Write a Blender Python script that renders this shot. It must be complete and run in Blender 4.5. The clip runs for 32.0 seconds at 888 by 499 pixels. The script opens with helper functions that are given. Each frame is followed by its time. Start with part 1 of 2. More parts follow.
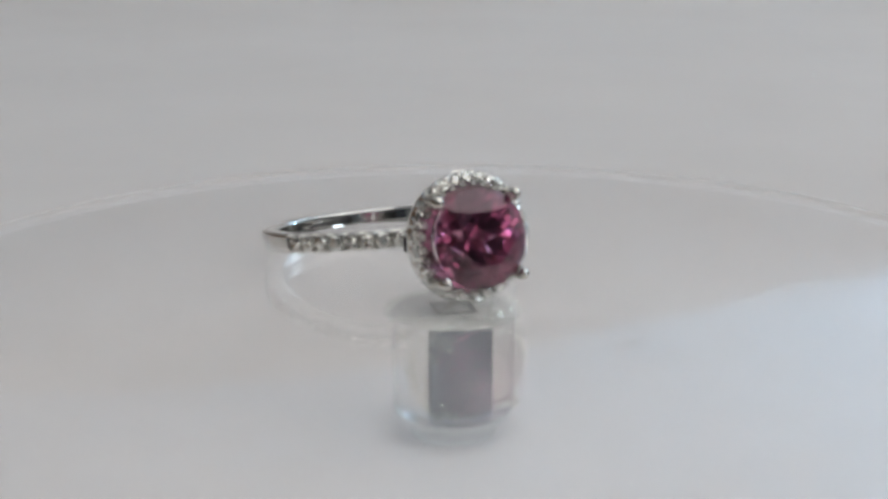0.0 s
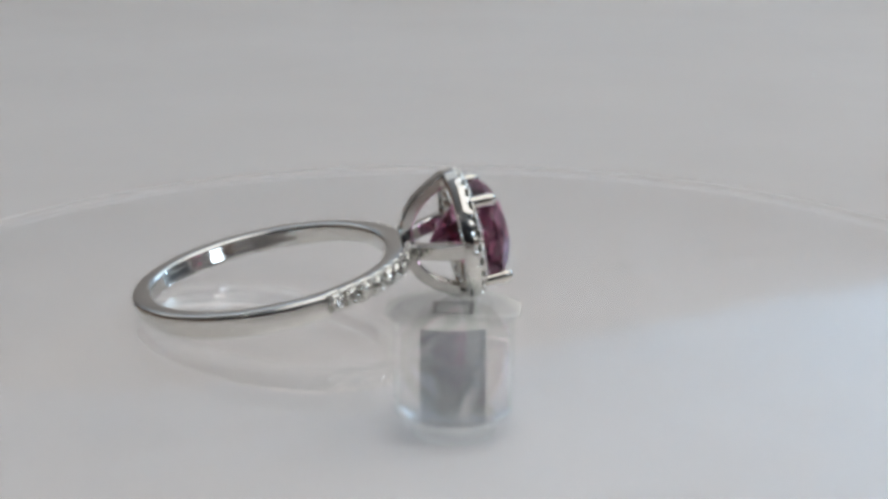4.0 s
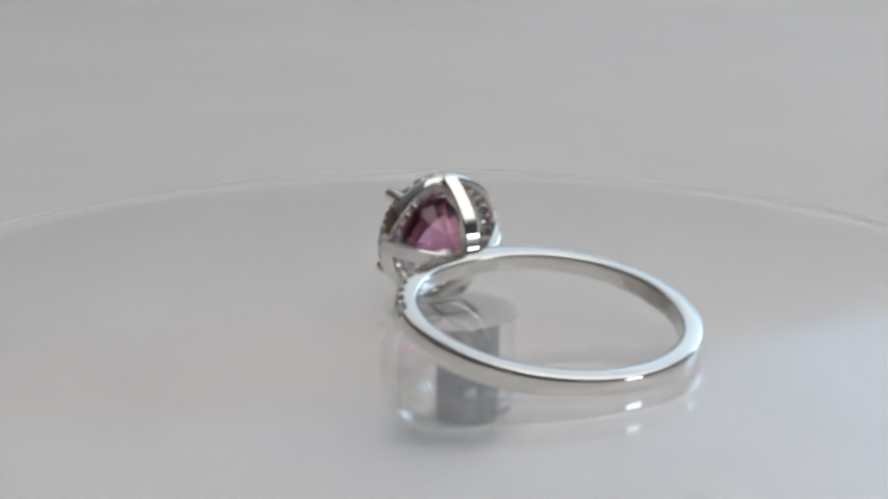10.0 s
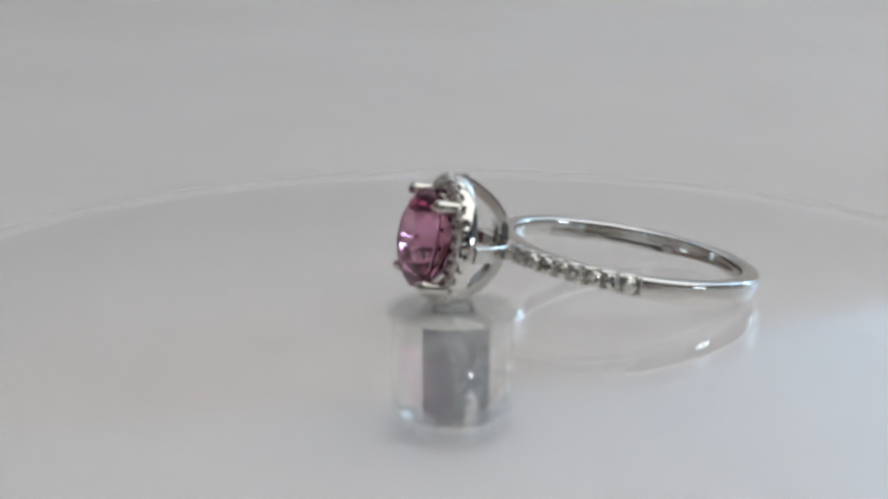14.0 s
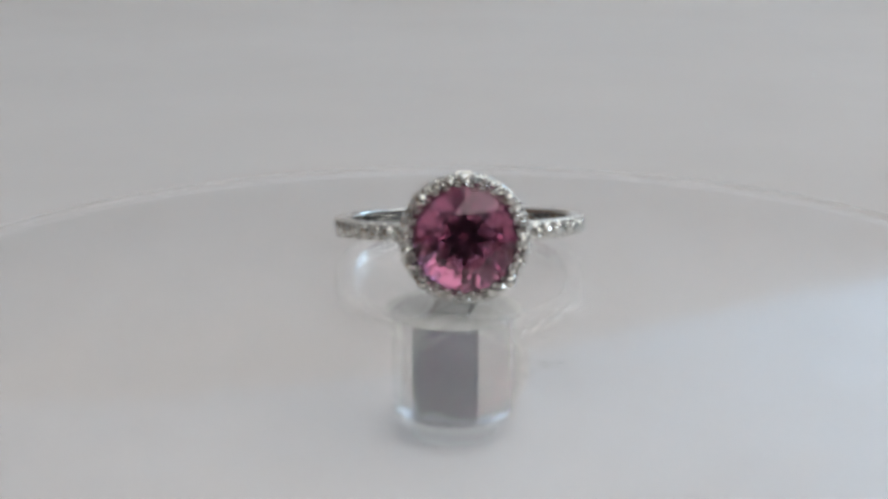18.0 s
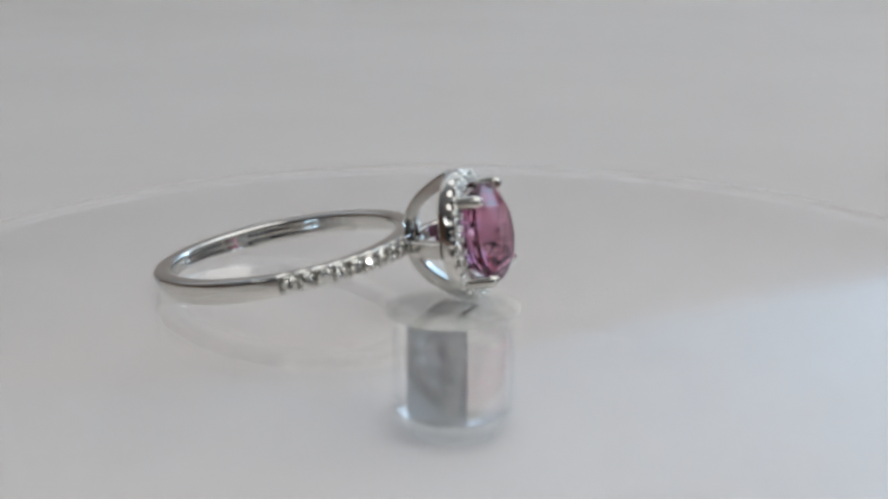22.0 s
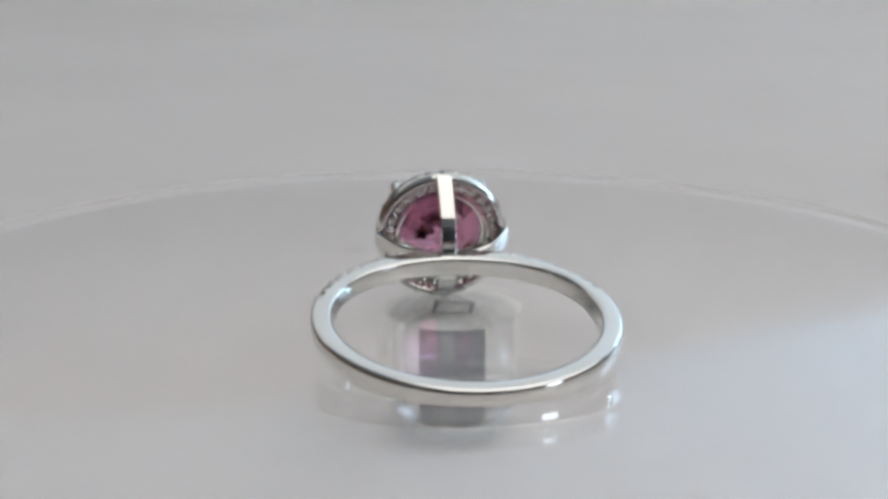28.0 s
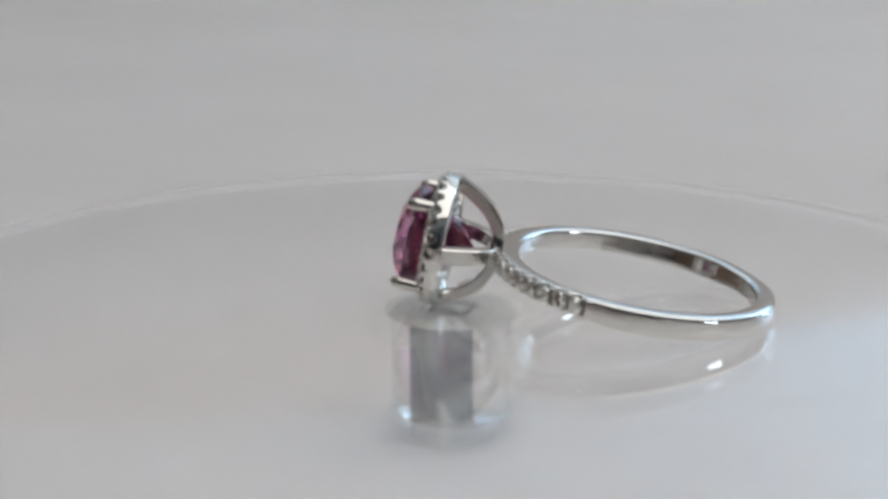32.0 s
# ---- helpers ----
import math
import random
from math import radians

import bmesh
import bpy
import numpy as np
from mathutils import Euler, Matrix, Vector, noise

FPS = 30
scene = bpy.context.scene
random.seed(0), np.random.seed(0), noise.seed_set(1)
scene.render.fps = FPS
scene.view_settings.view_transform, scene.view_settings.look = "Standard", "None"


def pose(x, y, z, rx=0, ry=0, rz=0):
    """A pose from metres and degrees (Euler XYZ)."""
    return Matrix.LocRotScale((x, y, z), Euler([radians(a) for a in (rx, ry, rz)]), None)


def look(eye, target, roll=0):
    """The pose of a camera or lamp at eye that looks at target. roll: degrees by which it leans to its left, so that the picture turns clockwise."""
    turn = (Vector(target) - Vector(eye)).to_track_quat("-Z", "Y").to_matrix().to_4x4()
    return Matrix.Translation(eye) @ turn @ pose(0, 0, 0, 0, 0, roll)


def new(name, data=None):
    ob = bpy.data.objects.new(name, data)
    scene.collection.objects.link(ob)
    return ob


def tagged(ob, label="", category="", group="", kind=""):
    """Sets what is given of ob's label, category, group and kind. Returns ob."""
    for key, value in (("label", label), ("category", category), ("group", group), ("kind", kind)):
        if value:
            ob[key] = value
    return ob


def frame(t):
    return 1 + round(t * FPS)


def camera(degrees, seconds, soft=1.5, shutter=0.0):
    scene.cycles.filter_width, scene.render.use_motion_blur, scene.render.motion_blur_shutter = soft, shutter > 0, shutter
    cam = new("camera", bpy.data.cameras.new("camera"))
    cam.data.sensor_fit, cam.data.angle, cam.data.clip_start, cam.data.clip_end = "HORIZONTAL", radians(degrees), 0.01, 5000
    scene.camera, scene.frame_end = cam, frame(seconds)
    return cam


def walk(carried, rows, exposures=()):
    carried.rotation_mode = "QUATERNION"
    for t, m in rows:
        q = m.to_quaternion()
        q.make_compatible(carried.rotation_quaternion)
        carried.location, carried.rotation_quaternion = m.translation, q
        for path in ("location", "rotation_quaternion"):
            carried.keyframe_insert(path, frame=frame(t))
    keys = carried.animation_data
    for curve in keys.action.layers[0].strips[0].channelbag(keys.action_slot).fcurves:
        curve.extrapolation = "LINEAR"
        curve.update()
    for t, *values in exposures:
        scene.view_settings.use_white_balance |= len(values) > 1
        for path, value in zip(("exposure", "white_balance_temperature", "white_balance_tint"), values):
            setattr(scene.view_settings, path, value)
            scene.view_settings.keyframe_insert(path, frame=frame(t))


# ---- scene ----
MM = 0.001
PERIOD_RATE = 18.598          # degrees of turn per second of the turntable
PHASE = 1.44                  # degrees at 18 s, when the stone faces the lens

cam = camera(30.55, 32.0, soft=3.5)
EYE = (0.0, -112.62 * MM, 34.37 * MM)
AIM = (-0.681 * MM, 3.112 * MM, 2.643 * MM)
walk(cam, [(0.0, look(EYE, AIM, -0.05)), (32.0, look(EYE, AIM, -0.05))], exposures=[(0.0, 0.04), (32.0, 0.04)])

# ---------------------------------------------------------------- light
world = bpy.data.worlds.new("world")
scene.world = world
world.use_nodes = True
sky = world.node_tree.nodes.new("ShaderNodeTexSky")
sky.sky_type = "NISHITA"
sky.sun_disc = False
sky.sun_elevation = radians(40)
sky.sun_rotation = radians(60)
world.node_tree.links.new(sky.outputs[0], world.node_tree.nodes["Background"].inputs[0])
world.node_tree.nodes["Background"].inputs[1].default_value = 0.05


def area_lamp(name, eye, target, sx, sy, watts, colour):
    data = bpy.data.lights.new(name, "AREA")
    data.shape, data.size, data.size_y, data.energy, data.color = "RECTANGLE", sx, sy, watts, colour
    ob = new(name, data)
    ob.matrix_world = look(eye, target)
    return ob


# soft ceiling light, added wall lamp, side window and two small bright spots beside the camera
area_lamp("ceiling_light", (0.52, -0.12, 0.835), (0.52, -0.1199, 0.0), 1.3, 1.2, 5.8, (1.0, 0.966, 0.922))
area_lamp("ceiling_light_back", (0.10, 1.03, 0.835), (0.10, 1.0301, 0.0), 2.4, 0.92, 2.7, (1.0, 0.966, 0.922))
# added bluish lamp aimed at wall_north, whose lit patch shows in the disc
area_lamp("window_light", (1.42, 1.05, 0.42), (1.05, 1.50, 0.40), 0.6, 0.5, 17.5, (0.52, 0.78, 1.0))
area_lamp("window_light_side", (1.485, -0.84, 0.09), (0.0, -0.84, 0.09), 0.42, 0.20, 2.1, (0.72, 0.85, 1.0))
for eye in ((-0.21, -0.36, 0.30), (-0.235, -0.345, 0.265), (0.40, -0.17, 0.30), (0.40, -0.205, 0.265)):
    area_lamp("spot_light", eye, (0.0, 0.0, 0.0), 0.006, 0.006, 0.085, (1.0, 0.98, 0.95))

# ---------------------------------------------------------------- materials


def shader(name):
    m = bpy.data.materials.new(name)
    m.use_nodes = True
    nt = m.node_tree
    return m, nt, nt.nodes["Principled BSDF"]


def noise_node(nt, scale, detail=4.0, rough=0.55):
    tc = nt.nodes.new("ShaderNodeTexCoord")
    n = nt.nodes.new("ShaderNodeTexNoise")
    n.inputs["Scale"].default_value, n.inputs["Detail"].default_value, n.inputs["Roughness"].default_value = scale, detail, rough
    nt.links.new(tc.outputs["Object"], n.inputs["Vector"])
    return n


def ramp(nt, source, a, b, lo=0.3, hi=0.7):
    r = nt.nodes.new("ShaderNodeValToRGB")
    r.color_ramp.elements[0].position, r.color_ramp.elements[1].position = lo, hi
    r.color_ramp.elements[0].color, r.color_ramp.elements[1].color = (*a, 1), (*b, 1)
    nt.links.new(source, r.inputs[0])
    return r


def bumped(nt, bsdf, source, strength, distance):
    b = nt.nodes.new("ShaderNodeBump")
    b.inputs["Strength"].default_value, b.inputs["Distance"].default_value = strength, distance
    nt.links.new(source, b.inputs["Height"])
    nt.links.new(b.outputs[0], bsdf.inputs["Normal"])


def matte(name, a, b, scale, rough=0.8, bump=0.15, distance=0.0004):
    m, nt, p = shader(name)
    big, fine = noise_node(nt, scale), noise_node(nt, scale * 14)
    c = ramp(nt, big.outputs[0], a, b)
    nt.links.new(c.outputs[0], p.inputs["Base Color"])
    p.inputs["Roughness"].default_value = rough
    p.inputs["Specular IOR Level"].default_value = 0.25
    bumped(nt, p, fine.outputs[0], bump, distance)
    return m


M_PAPER = matte("white_paper_sweep", (0.645, 0.617, 0.600), (0.685, 0.657, 0.640), 18)
M_BASE, nt_, p_ = shader("brown_wood_table")
tc_, mp_, wv_ = nt_.nodes.new("ShaderNodeTexCoord"), nt_.nodes.new("ShaderNodeMapping"), nt_.nodes.new("ShaderNodeTexWave")
mp_.inputs["Scale"].default_value = (1.0, 9.0, 1.0)
wv_.inputs["Scale"].default_value, wv_.inputs["Distortion"].default_value, wv_.inputs["Detail"].default_value = 3.0, 5.0, 4.0
nt_.links.new(tc_.outputs["Object"], mp_.inputs["Vector"])
nt_.links.new(mp_.outputs[0], wv_.inputs["Vector"])
c_ = ramp(nt_, wv_.outputs["Fac"], (0.15, 0.075, 0.048), (0.26, 0.14, 0.09))
nt_.links.new(c_.outputs[0], p_.inputs["Base Color"])
p_.inputs["Roughness"].default_value = 0.45
M_DARK = matte("dark_plastic", (0.035, 0.037, 0.045), (0.06, 0.062, 0.07), 4)
M_EAST = matte("dim_grey_wall_paint", (0.15, 0.15, 0.155), (0.20, 0.20, 0.205), 4)
M_COOL = matte("cool_wall_paint", (0.74, 0.77, 0.82), (0.78, 0.81, 0.86), 3)
M_GREY = matte("grey_wall_paint", (0.19, 0.186, 0.18), (0.235, 0.23, 0.225), 3)
M_WALL = matte("pale_wall_paint", (0.60, 0.60, 0.60), (0.66, 0.66, 0.66), 3)
M_BROWN = matte("warm_brown_wall", (0.27, 0.165, 0.11), (0.36, 0.225, 0.155), 4)
M_CEILING = matte("ceiling_paint", (0.78, 0.78, 0.77), (0.82, 0.82, 0.81), 3)


def metal(name, colour, rough, fine_scale=900.0):
    m, nt, p = shader(name)
    p.inputs["Base Color"].default_value = (*colour, 1)
    p.inputs["Metallic"].default_value = 1.0
    n = noise_node(nt, fine_scale)
    r = nt.nodes.new("ShaderNodeMapRange")
    r.inputs["To Min"].default_value, r.inputs["To Max"].default_value = rough * 0.6, rough * 1.5
    nt.links.new(n.outputs[0], r.inputs["Value"])
    nt.links.new(r.outputs[0], p.inputs["Roughness"])
    bumped(nt, p, noise_node(nt, fine_scale * 0.35, 2.0).outputs[0], 0.07, 0.00003)
    return m


M_GOLD = metal("polished_white_gold", (0.77, 0.765, 0.74), 0.07)
M_SATIN = metal("satin_white_gold", (0.80, 0.79, 0.75), 0.42)
M_MARK = metal("stamped_mark", (0.45, 0.45, 0.46), 0.2)
M_GOLD_WORN = metal("white_gold_bead", (0.70, 0.685, 0.64), 0.12)


def glass(name, colour, ior, rough=0.0):
    m = bpy.data.materials.new(name)
    m.use_nodes = True
    nt = m.node_tree
    nt.nodes.remove(nt.nodes["Principled BSDF"])
    g = nt.nodes.new("ShaderNodeBsdfGlass")
    g.inputs["Color"].default_value = (*colour, 1)
    g.inputs["Roughness"].default_value, g.inputs["IOR"].default_value = rough, ior
    nt.links.new(g.outputs[0], nt.nodes["Material Output"].inputs[0])
    return m


M_PANE = glass("window_glass", (0.97, 0.98, 0.98), 1.5)
M_GEM = glass("pink_sapphire", (0.80, 0.552, 0.665), 1.76)
nt_ = M_GEM.node_tree
g_, mix_ = nt_.nodes.new("ShaderNodeBsdfGlossy"), nt_.nodes.new("ShaderNodeMixShader")
g_.inputs["Color"].default_value, g_.inputs["Roughness"].default_value = (1, 1, 1, 1), 0.03
mix_.inputs[0].default_value = 0.035
nt_.links.new(nt_.nodes["Glass BSDF"].outputs[0], mix_.inputs[1])
nt_.links.new(g_.outputs[0], mix_.inputs[2])
nt_.links.new(mix_.outputs[0], nt_.nodes["Material Output"].inputs[0])
M_DIAMOND = glass("diamond", (0.995, 0.998, 0.985), 2.3)
nt_ = M_DIAMOND.node_tree
# unresolved small facets: each cell of the surface leans its own way
tc_, info_, cell_ = nt_.nodes.new("ShaderNodeTexCoord"), nt_.nodes.new("ShaderNodeObjectInfo"), nt_.nodes.new("ShaderNodeTexVoronoi")
geo_ = nt_.nodes.new("ShaderNodeNewGeometry")
cell_.inputs["Scale"].default_value = 5600
shift_, lean_, part_, add_, unit_ = [nt_.nodes.new("ShaderNodeVectorMath") for _ in range(5)]
for node_, mode_ in ((shift_, "ADD"), (lean_, "SUBTRACT"), (part_, "SCALE"), (add_, "ADD"), (unit_, "NORMALIZE")):
    node_.operation = mode_
nt_.links.new(tc_.outputs["Object"], shift_.inputs[0])
nt_.links.new(info_.outputs["Random"], shift_.inputs[1])
nt_.links.new(shift_.outputs[0], cell_.inputs["Vector"])
nt_.links.new(cell_.outputs["Color"], lean_.inputs[0])
lean_.inputs[1].default_value = (0.5, 0.5, 0.5)
nt_.links.new(lean_.outputs[0], part_.inputs[0])
part_.inputs["Scale"].default_value = 0.9
nt_.links.new(geo_.outputs["Normal"], add_.inputs[0])
nt_.links.new(part_.outputs[0], add_.inputs[1])
nt_.links.new(add_.outputs[0], unit_.inputs[0])
g_, mix_ = nt_.nodes.new("ShaderNodeBsdfGlossy"), nt_.nodes.new("ShaderNodeMixShader")
g_.inputs["Color"].default_value, g_.inputs["Roughness"].default_value = (0.985, 0.985, 0.94, 1), 0.12
nt_.links.new(unit_.outputs[0], g_.inputs["Normal"])
mix_.inputs[0].default_value = 0.7
nt_.links.new(nt_.nodes["Glass BSDF"].outputs[0], mix_.inputs[1])
nt_.links.new(g_.outputs[0], mix_.inputs[2])
nt_.links.new(mix_.outputs[0], nt_.nodes["Material Output"].inputs[0])
M_ACRYLIC = glass("clear_acrylic", (0.993, 0.995, 1.0), 1.49, 0.045)
nt_ = M_ACRYLIC.node_tree
d_, mix_ = nt_.nodes.new("ShaderNodeBsdfDiffuse"), nt_.nodes.new("ShaderNodeMixShader")
haze_ = ramp(nt_, noise_node(nt_, 160, 6.0, 0.6).outputs[0], (0.077, 0.077, 0.077), (0.127, 0.127, 0.127))
d_.inputs["Color"].default_value = (0.86, 0.855, 0.85, 1)
nt_.links.new(haze_.outputs[0], mix_.inputs[0])
nt_.links.new(nt_.nodes["Glass BSDF"].outputs[0], mix_.inputs[1])
nt_.links.new(d_.outputs[0], mix_.inputs[2])
nt_.links.new(mix_.outputs[0], nt_.nodes["Material Output"].inputs[0])
M_FROST = bpy.data.materials.new("frosted_acrylic")
M_FROST.use_nodes = True
nt_ = M_FROST.node_tree
nt_.nodes.remove(nt_.nodes["Principled BSDF"])
d_, t_, mix_ = nt_.nodes.new("ShaderNodeBsdfDiffuse"), nt_.nodes.new("ShaderNodeBsdfTranslucent"), nt_.nodes.new("ShaderNodeMixShader")
c_ = ramp(nt_, noise_node(nt_, 300).outputs[0], (0.88, 0.87, 0.85), (0.93, 0.92, 0.90))
nt_.links.new(c_.outputs[0], d_.inputs["Color"])
nt_.links.new(c_.outputs[0], t_.inputs["Color"])
mix_.inputs[0].default_value = 0.6
nt_.links.new(d_.outputs[0], mix_.inputs[1])
nt_.links.new(t_.outputs[0], mix_.inputs[2])
nt_.links.new(mix_.outputs[0], nt_.nodes["Material Output"].inputs[0])
M_WASHER = glass("clear_washer_acrylic", (0.985, 0.99, 0.985), 1.06, 0.02)
nt_ = M_WASHER.node_tree
d_, mix_ = nt_.nodes.new("ShaderNodeBsdfDiffuse"), nt_.nodes.new("ShaderNodeMixShader")
d_.inputs["Color"].default_value = (0.88, 0.90, 0.87, 1)
mix_.inputs[0].default_value = 0.22
nt_.links.new(nt_.nodes["Glass BSDF"].outputs[0], mix_.inputs[1])
nt_.links.new(d_.outputs[0], mix_.inputs[2])
nt_.links.new(mix_.outputs[0], nt_.nodes["Material Output"].inputs[0])
M_BORE = glass("air_in_acrylic", (1.0, 1.0, 1.0), 1 / 1.46, 0.02)
M_HUB = glass("clear_hub_acrylic", (0.985, 0.99, 0.99), 1.46, 0.05)

M_CORE, nt_, p_ = shader("grey_shaft")
c_ = ramp(nt_, noise_node(nt_, 420).outputs[0], (0.016, 0.045, 0.078), (0.038, 0.082, 0.128))
nt_.links.new(c_.outputs[0], p_.inputs["Base Color"])
p_.inputs["Roughness"].default_value = 0.22
p_.inputs["Metallic"].default_value = 0.12
M_CAP = matte("pale_plastic", (0.58, 0.58, 0.57), (0.68, 0.68, 0.67), 260, 0.5)
M_DUST, nt_, p_ = shader("dust")
p_.inputs["Base Color"].default_value = (0.33, 0.315, 0.30, 1)
p_.inputs["Roughness"].default_value = 0.9

# ---------------------------------------------------------------- helpers


def mesh_of(name, bm, material, smooth=False):
    bmesh.ops.recalc_face_normals(bm, faces=bm.faces)
    me = bpy.data.meshes.new(name)
    bm.to_mesh(me)
    bm.free()
    me.materials.append(material)
    if smooth:
        me.polygons.foreach_set("use_smooth", [True] * len(me.polygons))
        me.set_sharp_from_angle(angle=radians(30))
    return me


def part(name, bm, material, parent=None, label="", smooth=False):
    """Links a bmesh as one mesh object under a thing or a part."""
    ob = new(name, mesh_of(name, bm, material, smooth))
    if parent:
        ob.parent = parent
    if label:
        ob["label"] = label
    return ob


def lathe(profile, steps=96, closed=True):
    """A solid turned round z from (radius, height) points."""
    bm = bmesh.new()
    rings = []
    for k in range(steps):
        a = 2 * math.pi * k / steps
        rings.append([bm.verts.new((r * math.cos(a), r * math.sin(a), z)) for r, z in profile])
    n = len(profile)
    for k in range(steps):
        p, q = rings[k], rings[(k + 1) % steps]
        for j in range(n if closed else n - 1):
            bm.faces.new((p[j], p[(j + 1) % n], q[(j + 1) % n], q[j]))
    bmesh.ops.remove_doubles(bm, verts=bm.verts, dist=1e-7)
    return bm


def block(sx, sy, z0, z1, bevel=0.0):
    bm = bmesh.new()
    bmesh.ops.create_cube(bm, size=1.0)
    for v in bm.verts:
        v.co = Vector((v.co.x * sx, v.co.y * sy, z0 + (v.co.z + 0.5) * (z1 - z0)))
    if bevel:
        bmesh.ops.bevel(bm, geom=list(bm.edges), offset=bevel, segments=2, affect="EDGES")
    return bm


def hull(points):
    bm = bmesh.new()
    for p in points:
        bm.verts.new(p)
    bmesh.ops.convex_hull(bm, input=bm.verts)
    return bm


# ---------------------------------------------------------------- setting
BASE_Z = -12.6 * MM


def slab(name, corners_x, corners_y, z0, z1, material, label):
    bm = block(corners_x[1] - corners_x[0], corners_y[1] - corners_y[0], z0, z1)
    bmesh.ops.translate(bm, verts=bm.verts, vec=((corners_x[0] + corners_x[1]) / 2, (corners_y[0] + corners_y[1]) / 2, 0))
    return tagged(part(name, bm, material), label, "", kind="structure")


slab("floor", (-1.5, 1.5), (-1.5, 1.5), -0.80, -0.76, M_WALL, "pale room floor under the table")
slab("table_top", (-0.80, 0.80), (-0.60, 0.80), BASE_Z - 0.03, BASE_Z, M_BASE, "brown wooden table top under the white paper")
slab("ceiling", (-1.5, 1.5), (-1.5, 1.5), 0.85, 0.89, M_CEILING, "white painted room ceiling")
slab("wall_west", (-1.54, -1.50), (-1.5, 1.5), -0.8, 0.85, M_BROWN, "warm brown wood-coloured room wall")
# the east wall with its two window openings, as (y from, y to, z from, z to)
# first opening is made up, set behind the lamp aimed at wall_north
WINDOWS = ((0.75, 1.35, 0.15, 0.69), (-1.07, -0.61, -0.03, 0.21))


def build_east_wall():
    bm = bmesh.new()
    ys, zs = sorted({-1.5, 1.5, *[v for w in WINDOWS for v in w[:2]]}), sorted({-0.8, 0.85, *[v for w in WINDOWS for v in w[2:]]})
    for y0, y1 in zip(ys, ys[1:]):
        for z0, z1 in zip(zs, zs[1:]):
            if any(w[0] <= y0 and y1 <= w[1] and w[2] <= z0 and z1 <= w[3] for w in WINDOWS):
                continue
            for v in bmesh.ops.create_cube(bm, size=1.0)["verts"]:
                v.co = Vector((1.52 + 0.04 * v.co.x, (y0 + y1) / 2 + v.co.y * (y1 - y0), (z0 + z1) / 2 + v.co.z * (z1 - z0)))
    tagged(part("wall_east", bm, M_EAST), "dim grey painted room wall with two window openings", "", kind="structure")
    for k, (y0, y1, z0, z1) in enumerate(WINDOWS):
        win = tagged(new("window_%d" % (k + 1)), "unseen white framed room window behind an area lamp", "", kind="structure")
        for a, b, c, d in ((y0, y1, z0, z0 + 0.02), (y0, y1, z1 - 0.02, z1), (y0, y0 + 0.02, z0 + 0.02, z1 - 0.02), (y1 - 0.02, y1, z0 + 0.02, z1 - 0.02)):
            bm = block(0.03, b - a, c, d, 0.002)
            bmesh.ops.translate(bm, verts=bm.verts, vec=(1.522, (a + b) / 2, 0))
            part("window_frame", bm, M_CEILING, win)
        bm = block(0.004, y1 - y0 - 0.04, z0 + 0.02, z1 - 0.02)
        bmesh.ops.translate(bm, verts=bm.verts, vec=(1.525, (y0 + y1) / 2, 0))
        part("pane", bm, M_PANE, win).visible_shadow = False


build_east_wall()
slab("wall_north", (-1.5, 1.5), (1.50, 1.54), -0.8, 0.85, M_COOL, "cool grey room wall beyond the paper backdrop")
slab("wall_south", (-1.5, 1.5), (-1.54, -1.50), -0.8, 0.85, M_GREY, "grey painted room wall facing the ring")


def build_backdrop():
    """A sheet of white paper that curves up from the table."""
    bm = bmesh.new()
    rows = []
    y0, r, top = 0.60, 0.11, 0.250
    prof = [(-0.054, 0.0), (-0.03, 0.0), (0.25, 0.0)] + [(y0 - r + r * math.sin(a), r - r * math.cos(a)) for a in [math.pi / 2 * k / 14 for k in range(15)]]
    prof += [(y0, r + (top - r) * k / 4) for k in range(1, 5)]
    for y, z in prof:
        rows.append([bm.verts.new((x * 0.61, y, BASE_Z + 0.0006 + r * min(1.0, z / r) + max(0.0, z - r) * (1.0 if x <= -0.2 else 0.9 if x <= 0 else 0.65 if x < 0.3 else 0.47 if x < 0.6 else 0.4))) for x in (-1, -0.25, 0, 0.25, 0.5, 1)])
    for a, b in zip(rows, rows[1:]):
        for k in range(5):
            bm.faces.new((a[k], a[k + 1], b[k + 1], b[k]))
    ob = part("backdrop", bm, M_PAPER, smooth=True)
    sol = ob.modifiers.new("thickness", "SOLIDIFY")
    sol.thickness, sol.offset = 0.0005, 1.0
    return tagged(ob, "seamless off-white paper backdrop curving up behind the turntable", "", kind="structure")


build_backdrop()

# ---------------------------------------------------------------- video camera, seen only as a dark shape in the polished metal


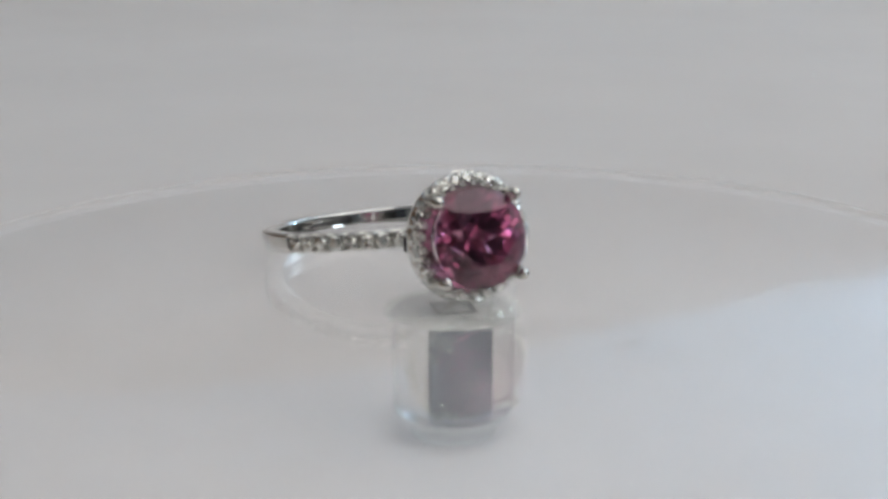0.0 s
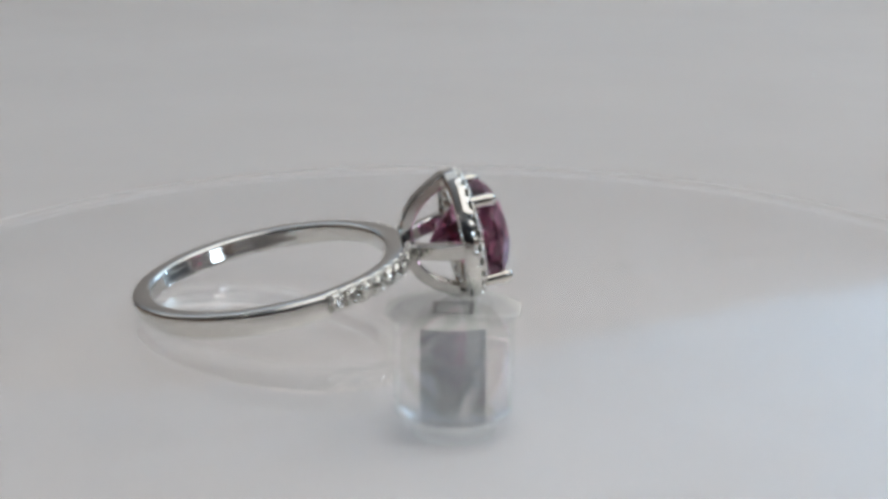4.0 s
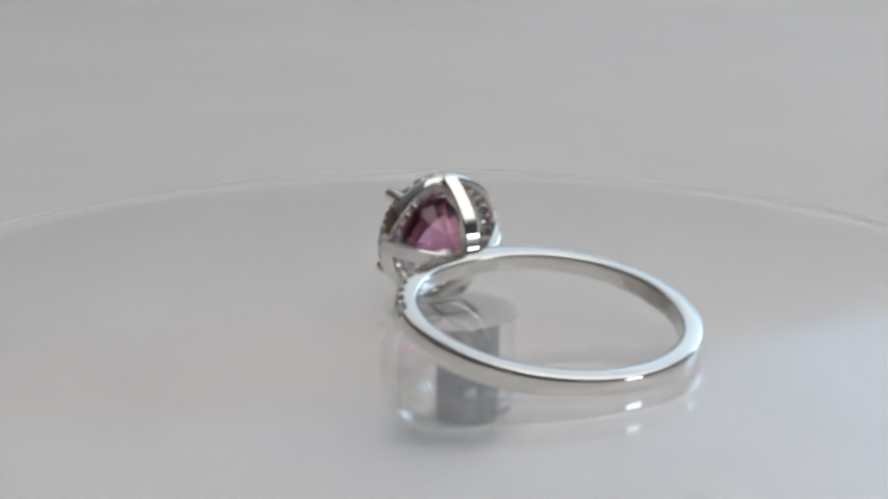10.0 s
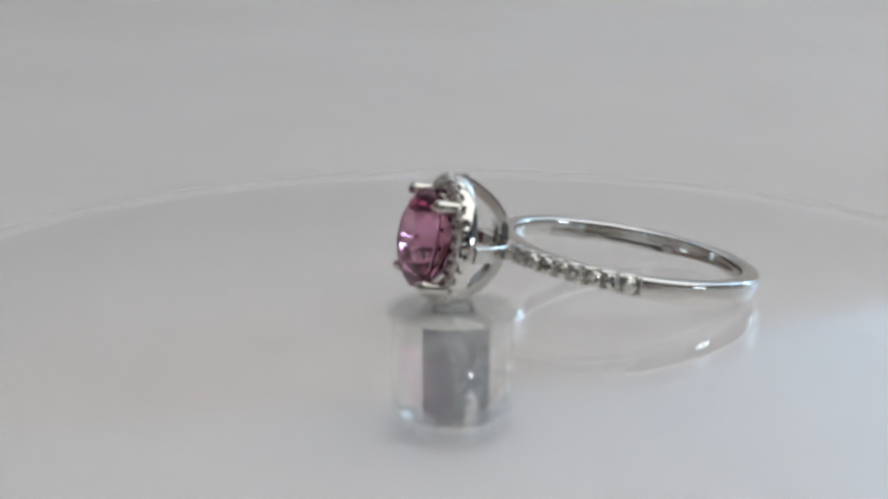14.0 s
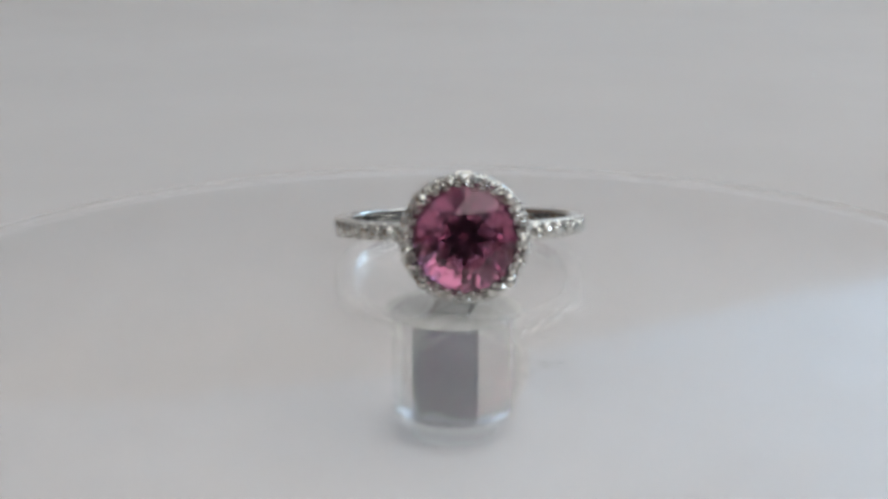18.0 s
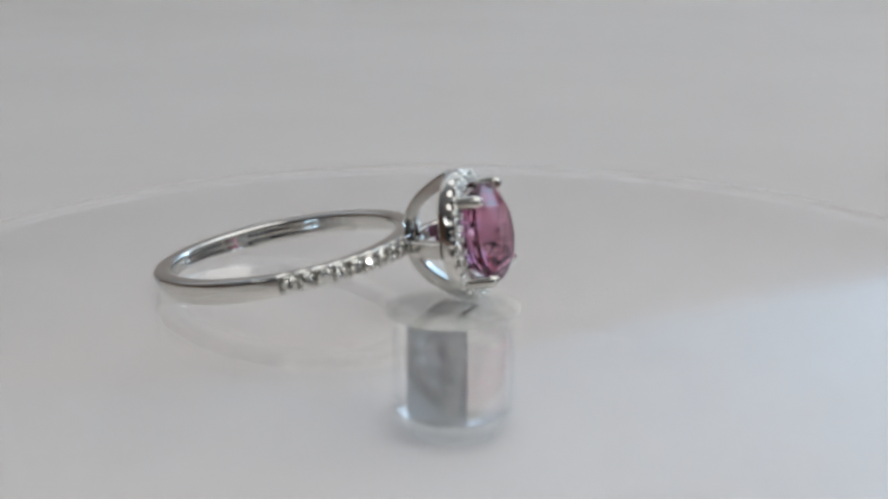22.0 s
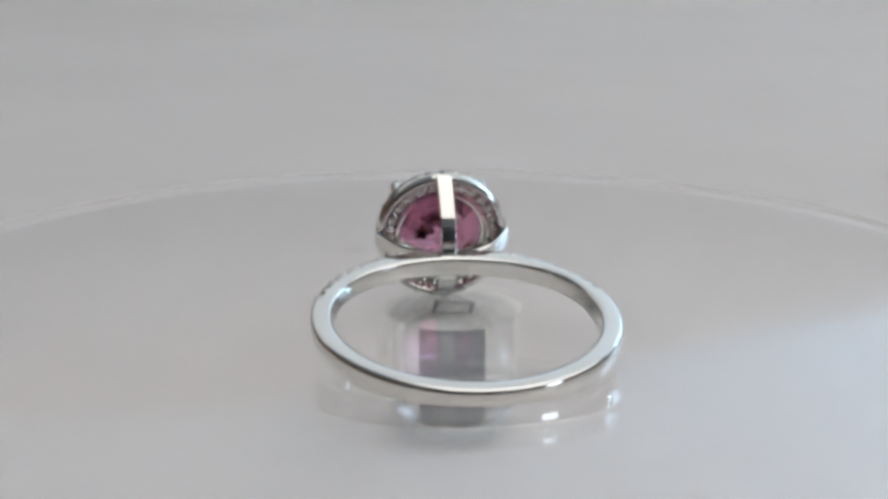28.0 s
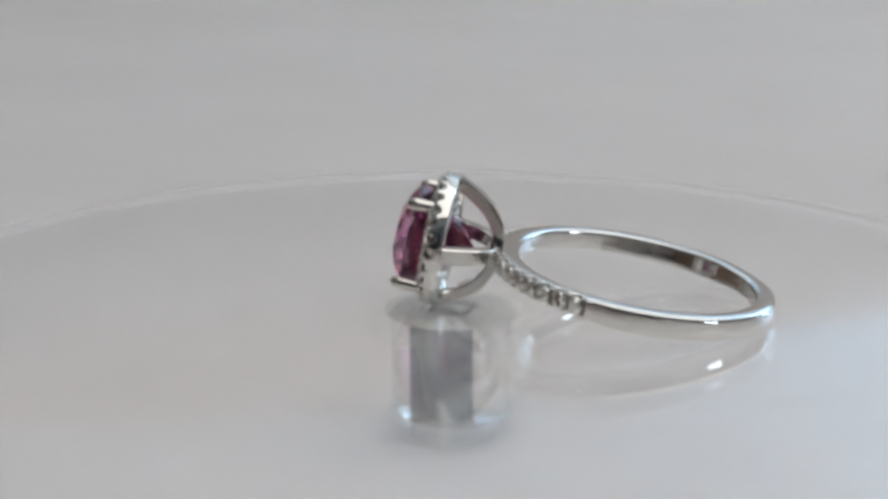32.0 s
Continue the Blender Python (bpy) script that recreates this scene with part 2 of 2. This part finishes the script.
def build_video_camera():
    cam_thing = tagged(new("video_camera"), "black compact video camera standing on the wooden table", "camera")
    cam_thing.location = (0, -0.185, BASE_Z)
    body = part("body", block(0.118, 0.056, 0.0, 0.086, 0.006), M_DARK, cam_thing, "black plastic camera body")
    part("grip", block(0.022, 0.064, 0.004, 0.080, 0.009), M_DARK, cam_thing).location = (0.052, -0.002, 0)
    bm = lathe([(0.0, 0.0), (0.027, 0.0), (0.028, 0.001), (0.028, 0.022), (0.026, 0.024), (0.021, 0.024), (0.019, 0.020), (0.0, 0.020)], 48, False)
    barrel = part("lens_barrel", bm, M_DARK, cam_thing, "black ridged lens barrel", smooth=True)
    barrel.matrix_basis = pose(0, 0.028, 0.0466, -90, 0, 0)
    bm = lathe([(0.0, 0.0), (0.018, 0.0), (0.012, 0.0025), (0.0, 0.0035)], 32, False)
    part("front_lens", bm, M_PANE, barrel, "curved glass front lens", smooth=True).location = (0, 0, 0.0201)
    part("shutter_button", block(0.010, 0.010, 0.0862, 0.090, 0.002), M_CORE, body, "small grey button").location = (0.045, 0, 0)


build_video_camera()

# ---------------------------------------------------------------- turntable


def build_turntable():
    table = new("turntable")
    tagged(table, "clear acrylic turntable dish on a round clear hub", "turntable")
    # the disc sits slightly askew on the hub and sways as it turns
    sway = Matrix.Rotation(radians(0.45), 4, Vector((math.cos(radians(302)), math.sin(radians(302)), 0)))
    edge = [(44.25 + 0.95 * math.sin(b), -1.2 + 1.2 * math.cos(b)) for b in [math.pi * k / 12 for k in range(1, 12)]]
    prof = [(0.0, 0.0), (15, 0.0), (28, 0.0), (43.9, 0.0), (44.2, 0.0)] + edge + [(44.2, -2.4), (43.9, -2.4), (30, -2.4), (15, -2.4), (0.0, -2.4)]
    bm = lathe([(r * MM, z * MM) for r, z in prof], 200, closed=False)
    for f in bm.faces:
        c = f.calc_center_median()
        f.material_index = 1 if Vector((c.x, c.y)).length > 45.00 * MM else 0
    disc = part("disc", bm, M_ACRYLIC, table, "clear glossy acrylic disc with a frosted edge", smooth=True)
    disc.data.materials.append(M_FROST)
    disc.visible_shadow = False
    disc.matrix_basis = sway
    turn = pose(0, 0, 0, 0, 0, -11.7)
    bm = lathe([(x * MM, z * MM) for x, z in ((0.0, -2.455), (4.90, -2.455), (4.95, -2.475), (4.95, -2.58), (4.90, -2.60), (0.0, -2.60))], 64, False)
    flange = part("flange", bm, M_WASHER, table, "clear round washer under the disc", smooth=True)
    bm = lathe([(x * MM, z * MM) for x, z in ((0.0, -2.66), (4.36, -2.66), (4.45, -2.75), (4.45, -10.26), (4.30, -10.36), (0.0, -10.36))], 64, False)
    hub = part("hub", bm, M_HUB, table, "clear round acrylic hub", smooth=True)
    hub.matrix_basis = turn
    bore = part("bore", block(4.06 * MM, 4.06 * MM, -10.22 * MM, -2.82 * MM), M_BORE, hub, "square bore in the hub")
    bore.visible_shadow = False
    bore.location = (-0.1 * MM, 0, 0)
    bm = block(3.9 * MM, 3.9 * MM, -10.18 * MM, -2.86 * MM, 0.09 * MM)
    core = part("shaft", bm, M_CORE, hub, "grey square shaft inside the hub")
    core.location = (-0.1 * MM, 0, 0)
    # made-up pale ring; hides mirror reflections and leaves a light line at the foot
    bm = lathe([(x * MM, z * MM) for x, z in ((2.9, -10.34), (4.2, -10.34), (4.2, -10.30), (2.9, -10.30))], 48)
    part("foot_mask", bm, M_CAP, hub, "thin pale ring added at the foot of the hub to mask reflections")
    bm = bmesh.new()
    half, wide = 1.5, 0.34
    rims = []
    for h, z in ((half, -2.425), (half - wide, -2.425), (half - wide, -2.435), (half, -2.435)):
        rims.append([bm.verts.new((x * h * MM, y * h * MM, z * MM)) for x, y in ((-1, -1), (1, -1), (1, 1), (-1, 1))])
    for p, q in zip(rims, rims[1:] + rims[:1]):
        for k in range(4):
            bm.faces.new((p[k], p[(k + 1) % 4], q[(k + 1) % 4], q[k]))
    rim = part("socket_rim", bm, M_DARK, table, "dark square rim of the socket under the disc")
    rim.matrix_basis = turn
    bm = lathe([(x * MM, z * MM) for x, z in ((0.0, -10.38), (3.05, -10.38), (3.15, -10.46), (3.15, -11.7), (3.05, -11.79), (0.0, -11.79))], 48, False)
    foot = part("foot", bm, M_WASHER, table, "clear foot of the hub", smooth=True)
    foot.matrix_basis = turn
    for o in (hub, foot, flange):
        o.visible_shadow = False
    # dust and fine lint on the disc
    rng = random.Random(4)
    bm = bmesh.new()
    spots = [(6.0, -14.3, 1.0), (6.5, -13.9, 0.8), (5.6, -14.8, 0.7), (7.0, -22.3, 0.7), (10.2, -23.4, 0.7), (6.8, -18.2, 0.8), (-18.9, -2.5, 0.8),
             (-11.9, 4.4, 0.9), (-10.3, 5.3, 0.6), (-13.7, 9.4, 0.6), (-19.0, -3.7, 0.5), (7.9, -4.3, 0.6), (9.7, -19.6, 0.6), (-13.0, -7.2, 0.5), (-7.0, -16.5, 0.6), (24, -2.4, 0.7)]
    spots += [(rng.uniform(-34, 34), rng.uniform(-34, 34), rng.uniform(0.1, 0.3)) for _ in range(90)]
    for x, y, s in spots:
        if math.hypot(x, y) > 29:
            continue
        for _ in range(1 + int(s * 7)):
            l, w, a = rng.uniform(0.06, 0.30) * (0.4 + s), rng.uniform(0.02, 0.055), rng.uniform(0, 6.3)
            c = Vector((x + rng.gauss(0, 0.45) * s, y + rng.gauss(0, 0.35) * s, 0.02)) * MM
            d, e = Vector((math.cos(a), math.sin(a), 0)) * l * MM, Vector((-math.sin(a), math.cos(a), 0)) * w * MM
            top = c + Vector((0, 0, 0.03 * MM))
            vs = [bm.verts.new(p) for p in (c - d, c - e, c + d, c + e)]
            t = bm.verts.new(top)
            for k in range(4):
                bm.faces.new((vs[k], vs[(k + 1) % 4], t))
            bm.faces.new(vs[::-1])
    dust = part("dust", bm, M_DUST, table, "grey dust specks and lint on the disc")
    dust["kind"] = "stuff"
    dust.matrix_basis = sway
    return table


turntable = build_turntable()

# ---------------------------------------------------------------- ring
R_OUT, BAND, WIDTH = 10.06, 1.42, 1.42
HALO_D = 13.66
PAVE_FROM, PAVE_TO, PAVE_N = 9.1, 73.0, 9
HALO_N = 28
HALLMARK = 119.0              # where the stamp starts inside the band
HALO_F = HALO_D + 0.27


def ring_point(angle, r, n):
    """A point of the shank: angle in degrees from the head, radius and height along the finger's axis."""
    a = radians(angle)
    return Vector((r * math.sin(a), -r * math.cos(a), n)) * MM


def head_point(u, r, angle):
    """A point of the head: distance from the shank's centre, radius and angle (0 up) round the head's axis."""
    a = radians(angle)
    return Vector((r * math.sin(a), -u, r * math.cos(a))) * MM


def notch(x):
    """Round scallop between two beads; x runs from -0.5 to 0.5."""
    return math.sqrt(max(0.0, 1.0 - (x / 0.34) ** 2))


def seat(x):
    """Depth of the pit under a stone, full in its middle and none at the bridges between two stones."""
    return min(1.0, max(0.0, (0.45 - abs(x)) / 0.08))


def rounded(prof):
    """A closed profile with its corners cut once at a quarter of each side."""
    out = []
    for (a, b), (c, d) in zip(prof, prof[1:] + prof[:1]):
        out += [(0.75 * a + 0.25 * c, 0.75 * b + 0.25 * d), (0.25 * a + 0.75 * c, 0.25 * b + 0.75 * d)]
    return out


def build_shank():
    bm = bmesh.new()
    rings, cut_out, steps = [], [], 960
    pitch = (PAVE_TO - PAVE_FROM) / PAVE_N
    for k in range(steps):
        ang = -180 + 360 * k / steps
        a = abs(ang)
        pave = PAVE_FROM < a < PAVE_TO
        x = ((a - PAVE_FROM) / pitch) % 1.0 - 0.5
        wave = notch(x) if pave else 0.0
        cut = 0.13 * wave
        drop = 0.20 * min(1.0, max(0.0, (PAVE_TO + 0.9 - a) / 0.9)) if a > PAVE_FROM else 0.0
        w = WIDTH / 2
        if a > 120:
            w *= 1.0 - 0.04 * min(1.0, (a - 120) / 45)
        near = max(0.0, 1.0 - a / 62)
        ro, ri = R_OUT, R_OUT - BAND - 0.55 * near * near * (3 - 2 * near)
        edge = 0.04 + 0.8 * drop
        well = drop + 0.40 * seat(x) if pave else 0.0
        prof = [(ro - drop - well, 0.0), (ro - drop - well, 0.34 * w), (ro - drop - 0.6 * well, 0.58 * w), (ro - edge - cut * 1.5, 0.74 * w), (ro - edge - 0.06 - cut * 1.5, 0.88 * w),
                (ro - 0.24 - 0.6 * drop - cut, 0.97 * w), (ro - 0.60, w),
                (ri + 0.42, 0.995 * w), (ri + 0.20, 0.95 * w), (ri + 0.08, 0.86 * w), (ri + 0.02, 0.7 * w), (ri, 0.0)]
        rise, fall = min(1.0, max(0.0, (a - 40) / 65)), min(1.0, max(0.0, (170 - a) / 45))
        deep = 1.0 + 0.27 * rise * rise * (3 - 2 * rise) * fall * fall * (3 - 2 * fall) / w
        deep -= 0.15 * min(1.0, max(0.0, (a - 130) / 45))
        low = 0.0 if pave else 0.10
        prof = rounded(prof + [(r - low * max(0.0, 1 - abs(n / w - 0.7) * 2), -n * deep) for r, n in prof[-2:0:-1]])
        rings.append([bm.verts.new(ring_point(ang, r, n)) for r, n in prof])
        cut_out.append([pave and r > ro - 0.95 and abs(n) < 0.93 * w for r, n in prof])
    n = len(rings[0])
    for k in range(steps):
        p, q = rings[k], rings[(k + 1) % steps]
        for j in range(n):
            f = bm.faces.new((p[j], p[(j + 1) % n], q[(j + 1) % n], q[j]))
            # the cut seats of the small stones are left satin
            f.material_index = 1 if cut_out[k][j] and cut_out[k][(j + 1) % n] else 0
    return bm


def brilliant(radius, squareness=0.0):
    """Points of a small round brilliant, table up along +z, girdle at z = 0."""
    pts = []
    for k in range(8):
        a = math.pi / 4 * k
        pts.append((0.50 * radius * math.cos(a), 0.50 * radius * math.sin(a), 0.38 * radius))
        b = a + math.pi / 8
        pts.append((0.84 * radius * math.cos(b), 0.84 * radius * math.sin(b), 0.19 * radius))
        pts.append((0.72 * radius * math.cos(a), 0.72 * radius * math.sin(a), 0.30 * radius))
        pts.append((0.30 * radius * math.cos(b), 0.30 * radius * math.sin(b), -0.62 * radius))
    for k in range(16):
        a = math.pi / 8 * k
        pts.append((radius * math.cos(a), radius * math.sin(a), 0.0))
        pts.append((radius * math.cos(a), radius * math.sin(a), -0.05 * radius))
    pts.append((0, 0, -0.86 * radius))
    return pts


def facing(place, normal, spin=0.0):
    """The pose at place with +z along normal."""
    q = Vector(normal).to_track_quat("Z", "Y")
    return Matrix.Translation(place) @ q.to_matrix().to_4x4() @ pose(0, 0, 0, 0, 0, spin)


def tube(points, radii, sides=12):
    """A bar of round section along points, with rounded ends."""
    bm = bmesh.new()
    rings = []
    for i, (p, r) in enumerate(zip(points, radii)):
        d = (points[min(i + 1, len(points) - 1)] - points[max(i - 1, 0)]).normalized()
        m = d.to_track_quat("Z", "Y").to_matrix()
        rings.append([bm.verts.new(p + m @ Vector((r * math.cos(2 * math.pi * k / sides), r * math.sin(2 * math.pi * k / sides), 0))) for k in range(sides)])
    for a, b in zip(rings, rings[1:]):
        for k in range(sides):
            bm.faces.new((a[k], a[(k + 1) % sides], b[(k + 1) % sides], b[k]))
    bm.faces.new(rings[0][::-1])
    bm.faces.new(rings[-1])
    return bm


def strut(angle):
    """A flat curved bar from the shank's top to the back of the halo."""
    a = radians(angle)
    out, side = Vector((math.sin(a), 0, math.cos(a))), Vector((math.cos(a), 0, -math.sin(a)))
    bm = bmesh.new()
    rings = []
    n = 14
    for k in range(n + 1):
        s = k / n
        u = 9.75 + (HALO_F - 0.62 - 9.75) * (s ** 2.2)
        r = 0.15 + 4.22 * s ** 0.85
        du = (HALO_F - 0.62 - 9.75) * 2.2 * max(s, 0.02) ** 1.2
        dr = 4.22 * 0.85 * max(s, 0.02) ** -0.15
        t = Vector((0, -du, 0)) + out * dr
        t.normalize()
        nrm = t.cross(side).normalized()
        half, thick = (0.52 + 0.06 * s), 0.45
        c = Vector((0, -u, 0)) + out * r
        ring = []
        for x, y in ((-1, -0.7), (-0.85, -1), (0.85, -1), (1, -0.7), (1, 0.7), (0.85, 1), (-0.85, 1), (-1, 0.7)):
            ring.append(bm.verts.new((c + side * x * half + nrm * y * thick) * MM))
        rings.append(ring)
    for p, q in zip(rings, rings[1:]):
        for j in range(8):
            bm.faces.new((p[j], p[(j + 1) % 8], q[(j + 1) % 8], q[j]))
    bm.faces.new(rings[0][::-1])
    bm.faces.new(rings[-1])
    return bm


def build_halo():
    bm = bmesh.new()
    rings, steps = [], HALO_N * 20
    for k in range(steps):
        ang = 360 * k / steps
        wave = notch((HALO_N * k / steps + 0.5) % 1.0 - 0.5)
        cut = 0.36 * wave
        x = (HALO_N * k / steps + 0.5) % 1.0 - 0.5
        pit, dent = 0.56 * seat(x), 0.16 * math.cos(2 * math.pi * x)
        prof = [(4.52, -0.82), (4.62, -0.74), (4.70, -0.50), (4.75, -0.25), (4.75, 0.10 - cut * 0.9), (4.71, 0.34 - cut), (4.60, 0.46 - cut * 0.8), (4.50, 0.48 - pit), (3.92, 0.54 - pit), (3.80, 0.62), (3.24, 0.56),
                (3.12, 0.46), (3.02, 0.26), (2.86, 0.04), (2.92, -0.08), (3.22, -0.16), (3.46, -0.36), (3.60, -0.34 + dent), (3.86, -0.42 + dent), (4.08, -0.64), (4.18, -0.80), (4.26, -0.86), (4.44, -0.86)]
        rings.append([bm.verts.new(head_point(HALO_F + u, r, ang)) for r, u in prof])
    n = len(rings[0])
    for k in range(steps):
        p, q = rings[k], rings[(k + 1) % steps]
        for j in range(n):
            f = bm.faces.new((p[j], p[(j + 1) % n], q[(j + 1) % n], q[j]))
            f.material_index = 1 if 6 <= j <= 8 else 0
    return bm


def gem_points():
    """Deep round cut: table, crown breaks, girdle, bulging pavilion and culet."""
    pts = []

    def at(count, r, u, shift, square=0.005):
        for k in range(count):
            a = 2 * math.pi * (k + shift) / count
            rr = r * (1 + square * math.cos(4 * a + math.pi))
            pts.append(Vector((rr * math.sin(a), -(HALO_D + u + 0.18 - 0.045 * rr * math.cos(a)), rr * math.cos(a) + 0.045 * (u - 1.9))) * MM)
    at(8, 2.05, 3.02, 0.5)
    at(8, 2.98, 2.575, 0.0)
    at(16, 3.62, 2.02, 0.0)
    at(16, 3.62, 1.86, 0.0)
    at(16, 3.0, 0.75, 0.5)
    at(8, 1.95, -0.6, 0.0)
    at(8, 1.0, -1.65, 0.5)
    at(1, 0.0, -2.45, 0.0)
    return pts


def build_ring():
    ring = new("ring")
    tagged(ring, "white gold halo ring with round pink gemstone on clear disc", "ring")
    shank = part("shank", build_shank(), M_GOLD, ring, "polished white gold band", smooth=True)
    shank.data.materials.append(M_SATIN)
    stone = mesh_of("diamond", hull([tuple(c * 0.60 * MM for c in p) for p in brilliant(1.0)]), M_DIAMOND)
    halo_stone = mesh_of("diamond", hull([tuple(c * 0.49 * MM for c in p) for p in brilliant(1.0)]), M_DIAMOND)
    bm = bmesh.new()
    bmesh.ops.create_icosphere(bm, subdivisions=2, radius=0.12 * MM)
    claw = mesh_of("bead", bm, M_GOLD, True)

    def set_piece(name, mesh, m, parent):
        ob = new(name, mesh)
        ob.parent = parent
        ob.matrix_basis = m
        return ob

    pitch = (PAVE_TO - PAVE_FROM) / PAVE_N
    for side in (-1, 1):
        for k in range(PAVE_N):
            a = side * (PAVE_FROM + pitch * (k + 0.5))
            p = ring_point(a, R_OUT - 0.14, -0.02)
            set_piece("diamond", stone, facing(p, ring_point(a, 1.0, 0.0), 11.0 * k), shank)
        for k in range(PAVE_N + 1):
            for z, da in ((-0.54, -0.11), (-0.54, 0.11), (0.52, -0.11), (0.52, 0.11)):
                a = side * (PAVE_FROM + pitch * (k + da))
                set_piece("bead", claw, Matrix.Translation(ring_point(a, R_OUT - 0.15, z)), shank)
    for k, (w, h) in enumerate(((0.10, 0.55), (0.26, 0.62), (0.10, 0.45), (0.22, 0.60), (0.12, 0.52))):
        bm = block(w * MM, h * MM, -0.02 * MM, 0.025 * MM, 0.008 * MM)
        a = HALLMARK + 2.7 * k
        m = facing(ring_point(a, R_OUT - BAND, 0.08), -ring_point(a, 1.0, 0.0))
        mark = part("hallmark", bm, M_MARK, shank, "small stamped mark inside the band")
        mark.matrix_basis = m
    halo = part("halo", build_halo(), M_GOLD, ring, "white gold halo set with small diamonds", smooth=True)
    halo.data.materials.append(M_SATIN)
    rng = random.Random(11)
    for k in range(HALO_N):
        ang = 360 * k / HALO_N
        p = head_point(HALO_F + 0.52, 4.22, ang)
        nrm = head_point(1.0, 0.24 + rng.uniform(-0.08, 0.08), ang) + head_point(0.0, rng.uniform(-0.1, 0.1), ang + 90)
        set_piece("diamond", halo_stone, facing(p, nrm, rng.uniform(0, 45)), halo)
        half = 180 / HALO_N
        for r, u, da in ((4.56, 0.40, 0.72 * half), (4.56, 0.40, 1.28 * half), (4.36, 0.60, half), (3.98, 0.68, half), (3.74, 0.68, half * 0.7), (3.74, 0.68, half * 1.3)):
            set_piece("bead", claw, Matrix.Translation(head_point(HALO_F + u, r, ang + da)), halo)
    for ang in (0, 90, 180, 270):
        part("strut", strut(ang), M_GOLD, ring, smooth=True)
    for ang in (-46.8, 46.8, 133.2, 226.8):
        pts, rad = [], []
        reach = 1.42 if abs(ang) < 90 else 1.70
        for s in [k / 5 for k in range(6)]:
            pts.append(head_point(HALO_D + 0.60 + reach * s, 4.24 - 0.05 * s, ang))
            rad.append((0.42 + 0.07 * s) * MM)
        for k in range(1, 6):
            b = math.pi / 2 * k / 5
            pts.append(head_point(HALO_D + 0.60 + reach + 0.32 * math.sin(b), 4.19 - 0.30 * (1 - math.cos(b)), ang))
            rad.append((0.28 * math.cos(b) + 0.21) * MM)
        part("prong", tube(pts, rad), M_GOLD_WORN, ring, "rounded white gold prong", smooth=True)
    part("gemstone", hull(gem_points()), M_GEM, ring, "faceted round pink gemstone")
    return ring


ring = build_ring()

# the ring lies tilted: the halo's edge and the far end of the band touch the disc
DISC_Z = -0.2 * MM             # top of the disc
TILT, LEAN = 9.72, 0.53
HALO_AT = Vector((0.80, -0.598, 4.49)) * MM
RING_TURN = pose(0, 0, 0, -TILT, 0, 0) @ pose(0, 0, 0, 0, -LEAN, 0)
RING_REST = Matrix.Translation(HALO_AT) @ RING_TURN @ Matrix.Translation((0, HALO_D * MM, 0))


def motions():
    """The turntable turns evenly and carries the ring round."""
    times = [0.2 * k for k in range(161)]
    turns = [(t, pose(0, 0, 0, 0, 0, PHASE + PERIOD_RATE * (t - 18.0))) for t in times]
    walk(turntable, [(t, m @ pose(0, 0, DISC_Z)) for t, m in turns])
    walk(ring, [(t, m @ RING_REST) for t, m in turns])


motions()
